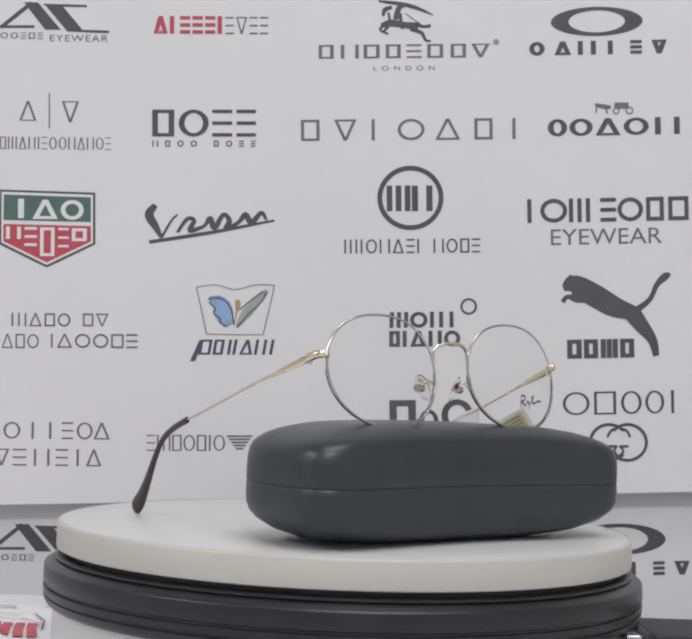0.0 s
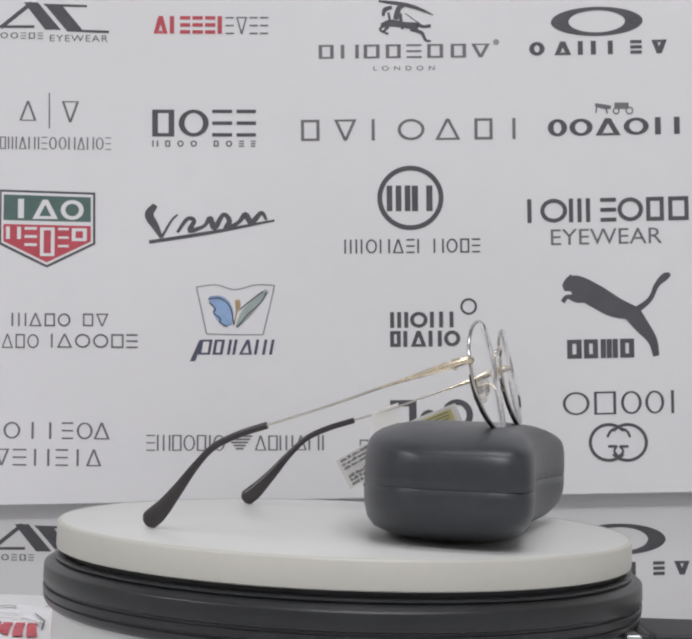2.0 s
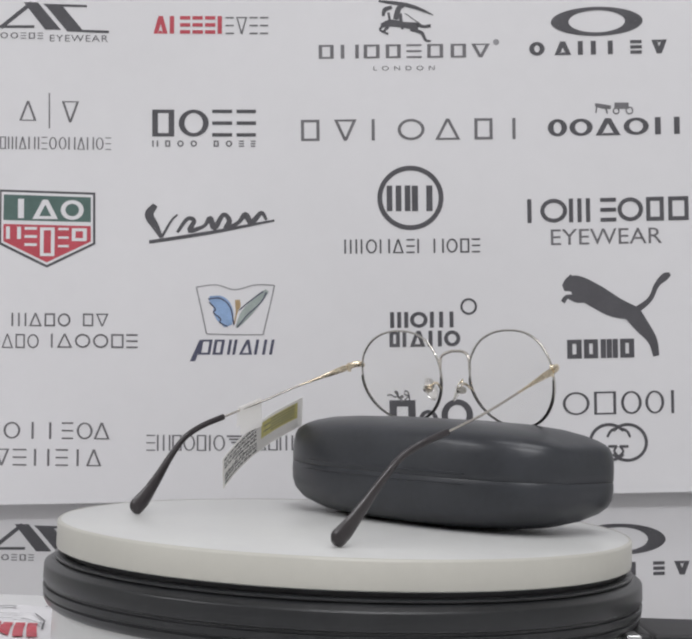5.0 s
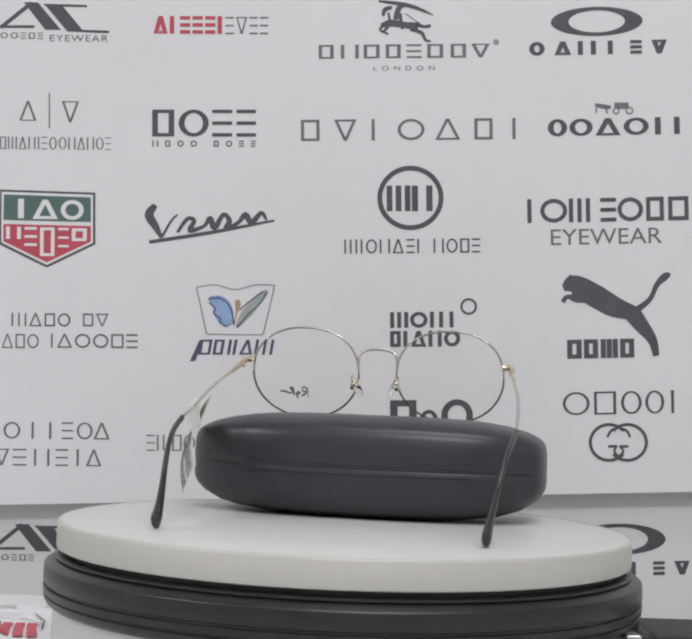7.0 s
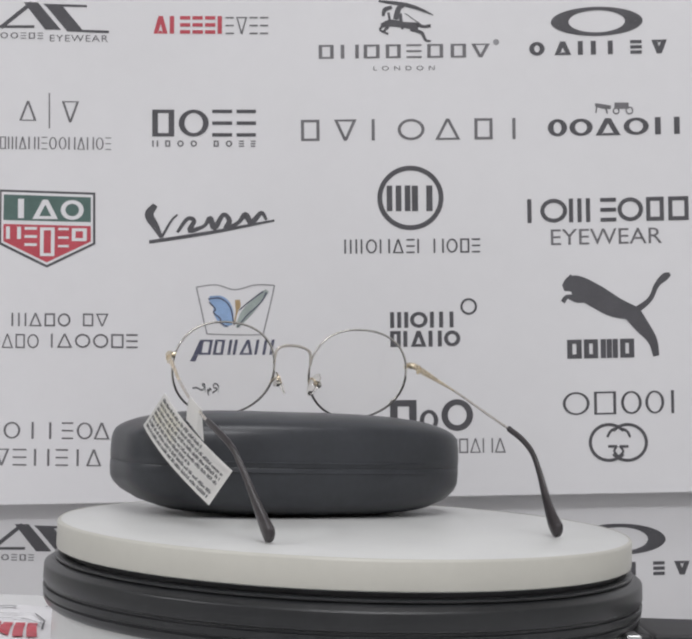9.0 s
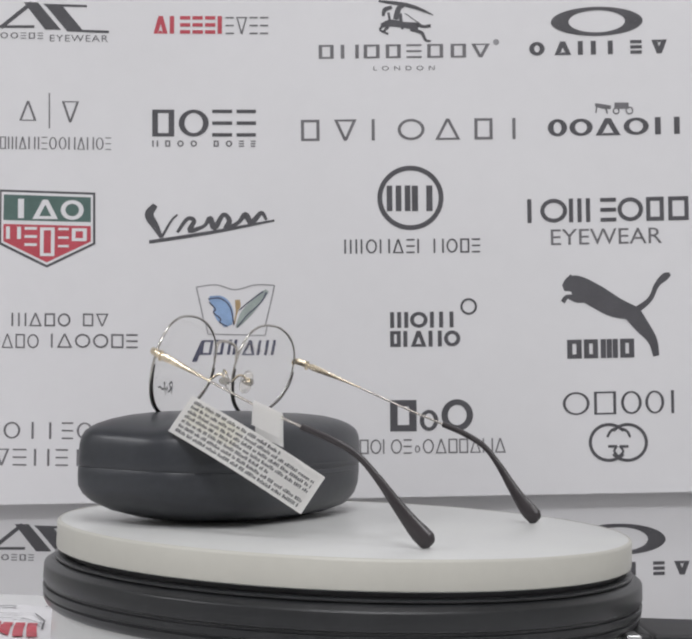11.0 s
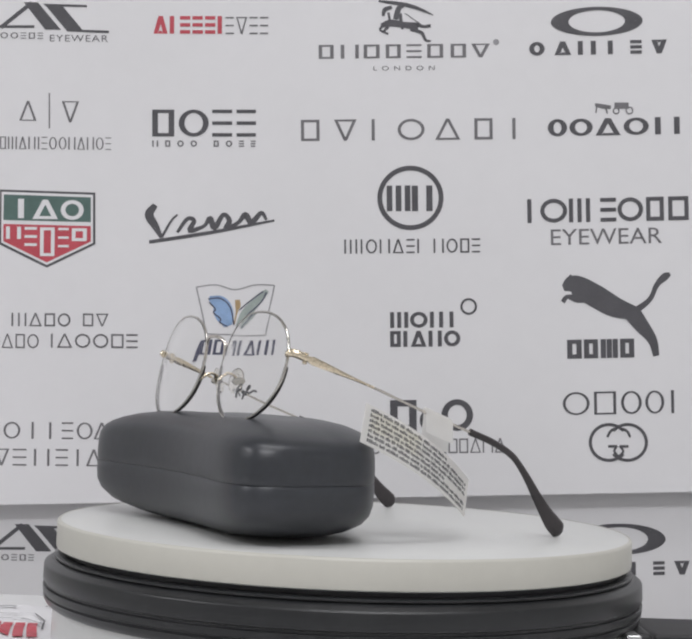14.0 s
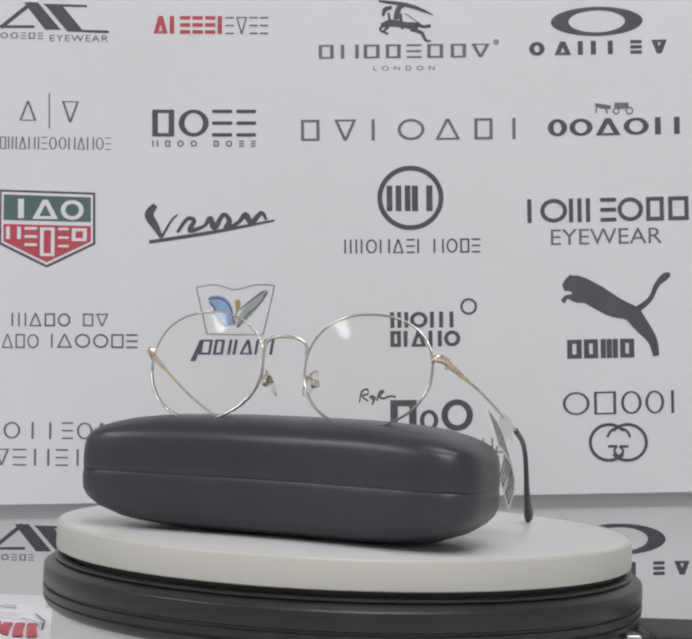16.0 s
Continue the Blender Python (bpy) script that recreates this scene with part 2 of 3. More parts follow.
def slanted_mark(s, dx, dy):
    p = stroke([(2 + dx, 62 + dy), (72 + dx, 6 + dy)], [9, 9], 2)
    p += [[(54 + dx, 5 + dy), (86 + dx, 5 + dy), (138 + dx, 67 + dy), (103 + dx, 67 + dy)]]
    p += [rect(-6 + dx, 57 + dy, 78 + dx, 63 + dy)]
    p += [[(100 + dx, 8 + dy), (140 + dx, 11 + dy), (190 + dx, 71 + dy), (152 + dx, 70 + dy)]]
    p += [[(98 + dx, 8 + dy), (197 + dx, 11 + dy), (197 + dx, 16 + dy), (104 + dx, 14 + dy)]]
    p += [[(150 + dx, 66 + dy), (247 + dx, 69 + dy), (247 + dx, 75 + dy), (154 + dx, 71 + dy)]]
    s.put("printed_mark", p, INK, "dark grey slanted geometric mark")
    s.put("printed_word", bars(-22 + dx, 98 + dx, 73 + dy, 87 + dy, "^00=#=", 0.74, 0, 0.2, 0.6), INK_SOFT, "small grey word of plain bars and rings")


def oval_mark(s, dx, dy):
    s.put("printed_mark", [turned(q, 1352, 48, math.radians(-1.2)) for q in ring(1352 + dx, 48 + dy, 104, 33, 64, 25)] if not dy else
          ring(1352 + dx, 48 + dy, 104, 35, 64, 27), INK, "thick dark grey oval ring")
    s.put("printed_word", spaced([(c, a + dx, b + dx) for c, a, b in (("0", 1199, 1234), ("^", 1256, 1294), ("n", 1309, 1350), ("l", 1377, 1405), ("=", 1428, 1454), ("v", 1476, 1511))], 92 + dy + (8 if dy else 0), 123 + dy + (8 if dy else 0), 11.5, 0.8), INK, "bold dark grey word of plain bars and rings")


def print_upper(s):
    slanted_mark(s, 0, 0)
    lettering(s, "EYEWEAR", 113, 245, 79, 94, INK_SOFT, 1.15)
    s.put("printed_word", bars(348, 503, 36, 76, "^l===i", 0.86, 0, 0.34), RED, "bold red word of plain bars and rings")
    s.put("printed_word", bars(511, 608, 38, 77, "=v==", 0.82, 0, 0.15, 1), INK_SOFT, "thin grey word of plain bars and rings")
    # rider mark: a cluster of strokes
    p = stroke([(858, 2), (890, 6), (925, 12), (955, 22), (982, 34)], [5, 8, 9, 7, 2])
    p += stroke([(868, 36), (872, 22), (888, 16)], [6, 10, 8]) + stroke([(896, 44), (904, 18), (915, 14)], [12, 12, 6])
    p += stroke([(864, 58), (885, 52), (915, 56), (948, 60)], [10, 16, 14, 18]) + stroke([(866, 58), (862, 68), (880, 77)], [6, 5, 4])
    p += stroke([(880, 60), (870, 70), (866, 74)], [7, 5, 3]) + stroke([(945, 55), (960, 60), (976, 58)], [10, 7, 8])
    p += stroke([(930, 66), (955, 74), (964, 90), (976, 93)], [8, 8, 6, 4]) + stroke([(918, 30), (935, 42), (950, 52)], [2, 2, 2])
    p += stroke([(880, 28), (884, 50)], [5, 6], 2) + stroke([(906, 30), (912, 66)], [9, 5], 2)
    s.put("printed_mark", p, INK, "dark grey cluster of strokes above a word")
    s.put("printed_word", spaced([("#", 722, 756), ("n", 772, 813), ("#", 824, 860), ("#", 874, 908), ("=", 921, 955), ("#", 968, 1004), ("#", 1021, 1056), ("v", 1068, 1110)], 100, 131, 8, 0.5), INK_SOFT, "grey serif word of plain bars and rings")
    lettering(s, "LONDON", 846, 985, 149, 159, INK_SOFT, 1.9)
    s.put("printed_dot", ring(1124, 95, 7, 7, 0.5, 0.5, n=16), INK_PALE)
    oval_mark(s, 0, 0)
    s.put("printed_word", bars(44, 83, 228, 273, "^", 1, 0, 0.14, 0.6) + bars(140, 179, 229, 277, "v", 1, 0, 0.14, 0.6), INK_SOFT, "two plain grey triangles")
    s.put("printed_rule", [rect(110.5, 210, 113.5, 290)], INK_SOFT, "thin upright grey rule")
    s.put("printed_word", bars(-22, 252, 310, 338, "^#w^ni=00n^n0=", 0.80, 0, 0.20, 0.6), INK_SOFT, "small grey word of plain bars and rings")
    s.put("printed_word", spaced([("#", 345, 395), ("0", 405, 473), ("=", 481, 526), ("=", 536, 580)], 248, 309, 13, 0.6), INK, "large dark grey serif word of plain bars and rings")
    s.put("printed_word", bars(345, 579, 318, 332, "n#00 #0==", 0.46, 0, 0.25), INK_SOFT, "small grey word of plain bars and rings")
    s.put("printed_word", spaced([("#", 682, 724), ("v", 757, 808), ("l", 842, 880), ("0", 901, 962), ("^", 986, 1043), ("#", 1075, 1116), ("i", 1155, 1174)], 269, 317, 7, 0.8), INK_SOFT, "wide grey word of plain bars and rings")
    p = stroke([(1348, 236), (1362, 240), (1384, 243)], [6, 10, 8]) + stroke([(1352, 240), (1350, 256)], [4, 3], 2) + stroke([(1372, 242), (1376, 257)], [4, 3], 2)
    p += [rect(1392, 232, 1424, 246)] + ring(1396, 251, 8, 8, 5, 5, n=16) + ring(1426, 250, 9, 9, 6, 6, n=16)
    s.put("printed_mark", p, INK_SOFT, "small grey carriage-like cluster of strokes")
    s.put("printed_word", spaced([("0", 1241, 1285), ("0", 1290, 1343), ("^", 1349, 1406), ("0", 1413, 1470), ("n", 1484, 1540)], 267, 306, 13, 0.5), INK, "dark grey slab word of plain bars and rings")
    # shield
    s.put("printed_shield", [[(0, 429), (216, 436), (216, 553), (106, 606), (-2, 553)]], INK, "dark outline of a shield")
    s.put("printed_shield", [[(4, 434), (211, 441), (211, 550), (106, 600), (3, 549)]], PAPER, "white border of a shield", 0.00025)
    s.put("printed_shield", [[(9, 440), (206, 447), (206, 503), (8, 498)]], GREEN, "dark green upper half of a shield", 0.00035)
    s.put("printed_shield", [[(8, 507), (206, 512), (206, 547), (106, 594), (8, 546)]], RED, "red lower half of a shield", 0.00035)
    s.put("printed_word", bars(24, 72, 450, 494, "t", 1, 0, 0.24) + bars(74, 132, 452, 496, "^", 1, 0, 0.22, 0.7) + bars(138, 190, 453, 498, "0", 1, 0, 0.22), PAPER, "white blocks on a shield", 0.00045)
    s.put("printed_word", bars(14, 48, 513, 541, "n", 1, 0, 0.26) + bars(56, 84, 514, 557, "=", 1, 0, 0.22) + bars(91, 124, 515, 580, "#", 1, 0, 0.22) + bars(132, 156, 516, 560, "=", 1, 0, 0.22) + bars(163, 197, 517, 546, "#", 1, 0, 0.22), PAPER, "white blocks on a shield", 0.00045)
    # slanted script
    p = stroke([(338, 548), (480, 526), (622, 499)], [8, 8, 5]) + stroke([(352, 464), (338, 486), (352, 512), (366, 538)], [13, 20, 16, 8])
    p += stroke([(366, 538), (388, 500), (402, 486)], [6, 5, 4])
    p += stroke([(402, 526), (424, 496), (440, 500), (430, 522), (462, 512), (476, 494), (486, 516), (506, 486), (520, 500), (512, 518), (540, 504), (556, 486), (570, 504), (592, 482), (604, 498)], [7, 9, 10, 12, 8, 12, 13, 10, 12, 12, 9, 13, 13, 10, 6], 5)
    s.put("printed_mark", p, INK, "dark grey slanted script-like mark with an underline")
    s.put("printed_mark", ring(930, 448, 75, 73, 64, 62), INK, "dark grey ring")
    s.put("printed_word", bars(876, 930, 420, 478, "w", 1, 0, 0.30) + bars(933, 980, 420, 478, "n", 1, 0, 0.30), INK, "two dark grey blocks inside a ring")
    s.put("printed_word", bars(780, 1088, 541, 573, "wi0n^=l n0#=", 0.80, 0, 0.17, 0.9), INK, "grey word of plain bars and rings")
    s.put("printed_word", spaced([("t", 1177, 1222), ("0", 1224, 1285), ("w", 1289, 1337)], 450, 504, 9.5, 0.95) + spaced([("=", 1360, 1396), ("0", 1399, 1457), ("#", 1464, 1504), ("#", 1514, 1560)], 446, 500, 9.5, 0.95), INK, "two bold dark grey words of plain bars and rings")
    lettering(s, "EYEWEAR", 1248, 1500, 517, 553, INK_SOFT)
    s.put("printed_word", bars(26, 160, 709, 739, "w^#0", 0.82, 0, 0.15, 1), INK_SOFT, "thin grey word of plain bars and rings")
    s.put("printed_word", bars(188, 246, 710, 739, "#v", 0.82, 0, 0.14, 1), INK_SOFT, "thin pale grey word of plain bars and rings")
    s.put("printed_word", bars(-32, 88, 756, 788, "w^#0", 0.82, 0, 0.14, 1) + bars(112, 312, 756, 788, "i^00#=", 0.84, 0, 0.13, 1), INK_SOFT, "thin pale grey words of plain bars and rings")
    # open book with two wings
    p = stroke([(445, 650), (490, 645), (533, 656), (578, 645), (622, 646)], [2.5] * 5) + stroke([(445, 650), (456, 700), (468, 756)], [3] * 3)
    p += stroke([(622, 646), (610, 700), (596, 758)], [3] * 3) + stroke([(468, 756), (530, 758), (596, 758)], [2.5] * 3)
    s.put("printed_mark", p, INK_PALE, "thin grey outline of an open book")
    s.put("printed_mark", stroke([(474, 674), (498, 688), (509, 714), (517, 738)], [8, 38, 42, 18]), BLUE, "pale blue wing shape")
    s.put("printed_mark", stroke([(536, 742), (556, 712), (585, 678), (606, 658)], [5, 22, 20, 9]), OLIVE, "grey green leaf shape")
    s.put("printed_mark", stroke([(538, 679), (539, 692), (536, 708), (531, 734)], [11, 12, 4, 2.5]), TAN, "small tan stroke")
    s.put("printed_mark", stroke([(472, 677), (500, 676), (522, 696), (530, 736)], [3, 3, 3, 3]) + stroke([(538, 740), (562, 712), (590, 686), (604, 662)], [2.5, 2.5, 2.5, 4]) + stroke([(542, 702), (566, 682), (596, 660)], [2, 2.5, 3]) +
          stroke([(474, 684), (488, 700), (484, 708), (500, 722), (498, 730), (516, 740)], [3] * 6), NAVY, "dark outlines of two wings", 0.00025)
    s.put("printed_word", spaced([("#", 449, 476), ("#", 481, 504), ("i", 511, 523), ("l", 526, 543), ("^", 541, 571), ("n", 575, 600), ("t", 602, 624)], 769, 803, 6.5, 0.7, 0.18) + [[(452, 770), (462, 770), (442, 818), (430, 818)]], NAVY, "navy slanted word of plain bars and rings")
    s.put("printed_word", spaced([("w", 884, 925), ("0", 929, 969), ("n", 974, 1004), ("t", 1008, 1038)], 706, 742, 9, 0.85), INK, "bold dark grey word of plain bars and rings")
    s.put("printed_word", spaced([("#", 884, 908), ("l", 914, 933), ("^", 931, 966), ("n", 971, 1001), ("0", 1006, 1043)], 749, 785, 9, 0.85), INK, "bold dark grey word of plain bars and rings")
    s.put("printed_mark", ring(1062, 694, 19, 19, 14, 14, n=24), INK, "small dark grey ring")
    # leaping shape
    p = stroke([(1276, 652), (1300, 645), (1345, 668), (1395, 696), (1450, 712)], [14, 44, 52, 46, 26])
    p += stroke([(1275, 684), (1286, 672), (1310, 678), (1340, 676)], [11, 10, 16, 10])
    p += stroke([(1430, 706), (1452, 735), (1478, 770), (1487, 806)], [40, 34, 22, 14])
    p += stroke([(1440, 704), (1472, 678), (1488, 645), (1506, 627), (1518, 620)], [16, 11, 12, 17, 8]) + stroke([(1287, 634), (1294, 622)], [12, 3], 2)
    s.put("printed_mark", p, INK, "dark grey leaping curved shape")
    s.put("printed_word", spaced([("#", 1285, 1318), ("#", 1323, 1355), ("w", 1361, 1400), ("#", 1405, 1437)], 768, 811, 12, 0.8), INK, "bold dark grey word of plain bars and rings")
    s.put("printed_word", bars(884, 944, 906, 977, "#", 1, 0, 0.25, 0.85) + bars(951, 993, 928, 976, "0", 1, 0, 0.26) + bars(1000, 1072, 904, 976, "0", 1, 0, 0.22, 0.9), INK, "three large dark grey blocks")
    s.put("printed_word", bars(815, 933, 995, 1028, "#0l0=", 0.86, 0, 0.14, 1) + bars(940, 952, 1009, 1025, "0", 1, 0, 0.26) + bars(958, 1146, 993, 1026, "0^##^n^", 0.86, 0, 0.14, 1), INK_SOFT, "grey words of plain bars and rings")
    s.put("printed_word", spaced([("0", 1275, 1336), ("#", 1346, 1396), ("0", 1407, 1454), ("0", 1462, 1505), ("i", 1514, 1534)], 886, 938, 6.5, 0.6), INK, "grey serif word of plain bars and rings")
    s.put("printed_mark", ring(1380, 1002, 46, 44, 39, 37, 40, 320) + ring(1422, 1002, 46, 44, 39, 37, -140, 140) + [rect(1378, 1008, 1398, 1014), rect(1404, 1008, 1424, 1014)] + stroke([(1398, 1010), (1392, 1022), (1402, 1034)], [5, 5, 5]) + stroke([(1404, 1010), (1412, 1022), (1402, 1034)], [5, 5, 5]) + stroke([(1376, 990), (1384, 976), (1398, 970)], [5, 6, 6]) + stroke([(1428, 990), (1420, 976), (1404, 970)], [5, 6, 6]), INK, "two interlocked dark grey rings")
    s.put("printed_word", spaced([("#", -32, -2), ("0", 8, 46), ("t", 58, 90), ("t", 98, 130), ("=", 140, 166), ("0", 174, 210), ("^", 212, 249)], 956, 994, 5, 0.7), INK_SOFT, "thin grey word of plain bars and rings")
    s.put("printed_word", spaced([("v", -14, 21), ("=", 29, 60), ("n", 77, 112), ("=", 126, 154), ("t", 160, 192), ("^", 195, 230)], 1017, 1055, 5, 0.7), INK_SOFT, "thin grey word of plain bars and rings")
    s.put("printed_word", bars(332, 510, 985, 1021, "=w#0#i0", 0.87, 0, 0.16, 0.7), INK_SOFT, "thin grey word of plain bars and rings")
    s.put("printed_mark", [rect(514 + 5 * k, 986 + 7 * k, 572 - 5 * k, 990 + 7 * k) for k in range(5)], INK_SOFT, "stack of dark stripes tapering down")
    s.put("printed_word", bars(577, 736, 986, 1020, "^#w^ni", 0.87, 0, 0.16, 0.7), INK_SOFT, "thin grey word of plain bars and rings")


def board_pose(depth):
    return CAM @ Matrix.Translation((0, 0, -depth))


def build_boards():
    focal = 784 / math.tan(math.radians(28.22 / 2))
    up = tagged(new("backdrop_board"), "white printed backdrop board with rows of dark marks", "backdrop board")
    up.matrix_world = board_pose(0.80)
    s = Sheet(up, 0.80 / focal)
    bm = bmesh.new()
    front = [s.at(-700, -700, 0), s.at(2200, -700, 0), s.at(2200, 1104, 0), s.at(-700, 1158.5, 0)]
    vs = [bm.verts.new(p) for p in front] + [bm.verts.new(p - Vector((0, 0, 0.0045))) for p in front]
    for f in ((0, 1, 2, 3), (4, 5, 6, 7), (0, 1, 5, 4), (1, 2, 6, 5), (2, 3, 7, 6), (3, 0, 4, 7)):
        bm.faces.new([vs[i] for i in f])
    bmesh.ops.bevel(bm, geom=bm.edges[:], offset=0.0006, segments=2, affect="EDGES")
    part("panel", bm, PAPER, up)
    print_upper(s)
    low = tagged(new("backdrop_board"), "second white printed board behind and below the first", "backdrop board")
    low.matrix_world = board_pose(0.811)
    s = Sheet(low, 0.811 / focal)
    bm = bmesh.new()
    a, b = s.at(-650, 600, 0), s.at(2150, 4120, 0)
    box_into(bm, a.x, b.x, b.y, a.y, -0.01, 0, 0.0006)
    part("panel", bm, PAPER, low)
    slanted_mark(s, -21, 1182)
    oval_mark(s, 52, 1173)


build_boards()


# ---------------------------------------------------------------- turntable
def build_turntable():
    t = tagged(new("turntable"), "black plastic turntable with a thick white round platter", "turntable")
    t.location = (0, 0, TABLE)
    k = -TABLE
    part("pedestal", lathe([(0, 0), (0.1190, 0), (0.1208, 0.001), (0.1213, 0.003), (0.1213, k - 0.0338), (0, k - 0.0338)], 160), PLATTER, t, "white lower body of the turntable", smooth=True)
    drum = [(0, 0.0337), (0.1205, 0.0337), (0.1228, 0.0334), (0.1242, 0.0326), (0.1250, 0.0312), (0.1253, 0.0296), (0.1246, 0.0292), (0.1246, 0.0287), (0.1254, 0.0283), (0.1256, 0.0262), (0.1255, 0.0257),
            (0.1245, 0.0254), (0.1245, 0.0245), (0.1254, 0.0241), (0.1256, 0.0234), (0.1254, 0.0180), (0.1252, 0.0174), (0.1246, 0.0170), (0.1232, 0.0161), (0.1216, 0.0152), (0, 0.0144)]
    part("base_drum", lathe([(r, k - z) for r, z in drum]), BASE, t, smooth=True)
    part("rim_ring", lathe([(0.1180, k - 0.0146), (0.1214, k - 0.0146), (0.1214, k - 0.0140), (0.1208, k - 0.0136), (0.1180, k - 0.0135)]), BASE, t, "glossy black rim ring", smooth=True)
    part("spindle", lathe([(0, k - 0.0145), (0.1170, k - 0.0145), (0.1170, k - 0.0114), (0, k - 0.0114)], 128), RUBBER, t)
    top = part("platter", lathe([(0, -0.0114), (0.1190, -0.0114), (0.1200, -0.0111), (0.1204, -0.0104), (0.1204, -0.0008), (0.1201, -0.0002), (0.1196, 0.0), (0, 0.0)], 192), PLATTER, t, "thick white acrylic platter", smooth=True)
    top.location = (0, 0, k)
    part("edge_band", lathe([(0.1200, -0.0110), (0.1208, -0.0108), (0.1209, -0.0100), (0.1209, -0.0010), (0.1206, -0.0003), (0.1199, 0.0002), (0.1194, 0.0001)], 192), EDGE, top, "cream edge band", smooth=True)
    bm = bmesh.new()
    box_into(bm, 0.1000, 0.1225, -0.050, -0.008, 0.002, k - 0.0336, 0.002)
    part("power_socket", bm, RUBBER, t)
    return t, top


turntable, platter = build_turntable()


# ---------------------------------------------------------------- glasses case
CA, CB, CN, CBOW = 0.0826, 0.0368, 3.4, 0.0086


def outline_steps(n=150):
    """Unit (u, v) pairs of the case outline, evenly spaced along its edge."""
    fine = []
    for i in range(3000):
        a = 2 * math.pi * i / 3000
        c, s = math.cos(a) / CA, math.sin(a) / CB
        e = CN if s > 0 else 4.2
        r = (abs(c) ** e + abs(s) ** e) ** (-1 / e)
        fine.append(Vector((r * c, r * s)))
    fine.append(fine[0])
    run = [0.0]
    for p, q in zip(fine, fine[1:]):
        run.append(run[-1] + math.hypot((q.x - p.x) * CA, (q.y - p.y) * CB))
    out, j = [], 0
    for k in range(n):
        goal = run[-1] * k / n
        while run[j + 1] <= goal:
            j += 1
        out.append(fine[j].lerp(fine[j + 1], (goal - run[j]) / (run[j + 1] - run[j])))
    return out


OUTLINE = outline_steps()


def case_ring(inset, z, drop):
    out = []
    for u, v in OUTLINE:
        x = (CA - inset) * u
        f = (x / CA) ** 2
        front = max(0.0, -v) if z > 0.028 else 0.0
        y = (CB - inset * (1 - 0.4 * front)) * v + (CBOW - 0.0062 * min(v, 0)) * (1 - f)
        rise = (0.075 if y > 0.010 else -0.025) * (y - 0.010) * min(1.0, max(0.0, (z - 0.0235) / 0.018))
        out.append((x, y, z + drop * f ** 1.6 + rise))
    return out


def shell(levels, cap_a, cap_b):
    bm = bmesh.new()
    rings = [[bm.verts.new(p) for p in case_ring(*l)] for l in levels]
    n = len(rings[0])
    for a, b in zip(rings, rings[1:]):
        for i in range(n):
            bm.faces.new((a[i], a[(i + 1) % n], b[(i + 1) % n], b[i]))
    if cap_a:
        bm.faces.new(rings[0])
    if cap_b:
        bm.faces.new(rings[-1])
    return bm


def build_case():
    c = tagged(new("glasses_case"), "closed black leatherette clamshell glasses case", "glasses case")
    low = [(0.032, 0, 0.002), (0.020, 0.0002, 0.0048), (0.011, 0.0012, 0.0064), (0.0045, 0.0038, 0.0066), (0.0016, 0.0076, 0.005), (0.0003, 0.0130, 0.002), (0, 0.0190, 0.0), (0.0001, 0.0221, 0), (0.0003, 0.0224, 0), (0.004, 0.0224, 0)]
    part("lower_shell", shell(low, True, True), LEATHER, c, smooth=True)
    lid = [(0.004, 0.02255, 0), (0.0003, 0.02255, 0), (0.0001, 0.0229, 0), (0, 0.0263, 0), (0.0002, 0.0315, -0.0004), (0.0008, 0.0350, -0.0010), (0.0018, 0.0373, -0.0016), (0.0034, 0.0390, -0.0020), (0.0058, 0.0406, -0.0025), (0.0100, 0.0424, -0.0030), (0.0163, 0.0441, -0.0036), (0.025, 0.0452, -0.004), (0.033, 0.0456, -0.004)]
    part("lid", shell(lid, True, True), LEATHER, c, smooth=True)
    part("seam", shell([(0.0009, 0.0219, 0), (0.0009, 0.0231, 0)], True, True), SEAM, c, "dark seam between lid and shell")
    bm = bmesh.new()
    for z in (0.0246, 0.0204):
        tube([(x, CB + CBOW * (1 - (x / CA) ** 2) + 0.0001 - 0.0368 * (1 - (1 - abs(x / CA) ** 3.4) ** (1 / 3.4)), z) for x in [(-0.05 + 0.004 * i) for i in range(26)]], (0.0004, 0.0003), 6, bm=bm)
    part("hinge", bm, LEATHER, c, "raised hinge welt along the back", smooth=True)
    return c


case = build_case()
case_home = pose(0.0375, -0.0462, 0, 0, 0, 39.13)


# ---------------------------------------------------------------- eyeglasses
LEAN = math.radians(13)


def on_lens(side, x, z, out=0.0):
    """A point of the tilted lens plane: x, z from the lens centre; out: towards the wearer's front."""
    bow = 0.0033 * (x / 0.0250) ** 2 + 0.0012 * (z / 0.022) ** 2
    y = -0.0053 + z * math.sin(LEAN) + bow + 0.05 * side * x - out
    return Vector((side * 0.0347 + x, y, 0.0650 + z * math.cos(LEAN)))


def rim_shape(a):
    c, s = math.cos(a), math.sin(a)
    n = 2.25 if s > 0 else 2.05
    return 0.0256 * math.copysign(abs(c) ** (2 / n), c), 0.0220 * math.copysign(abs(s) ** (2 / n), s)


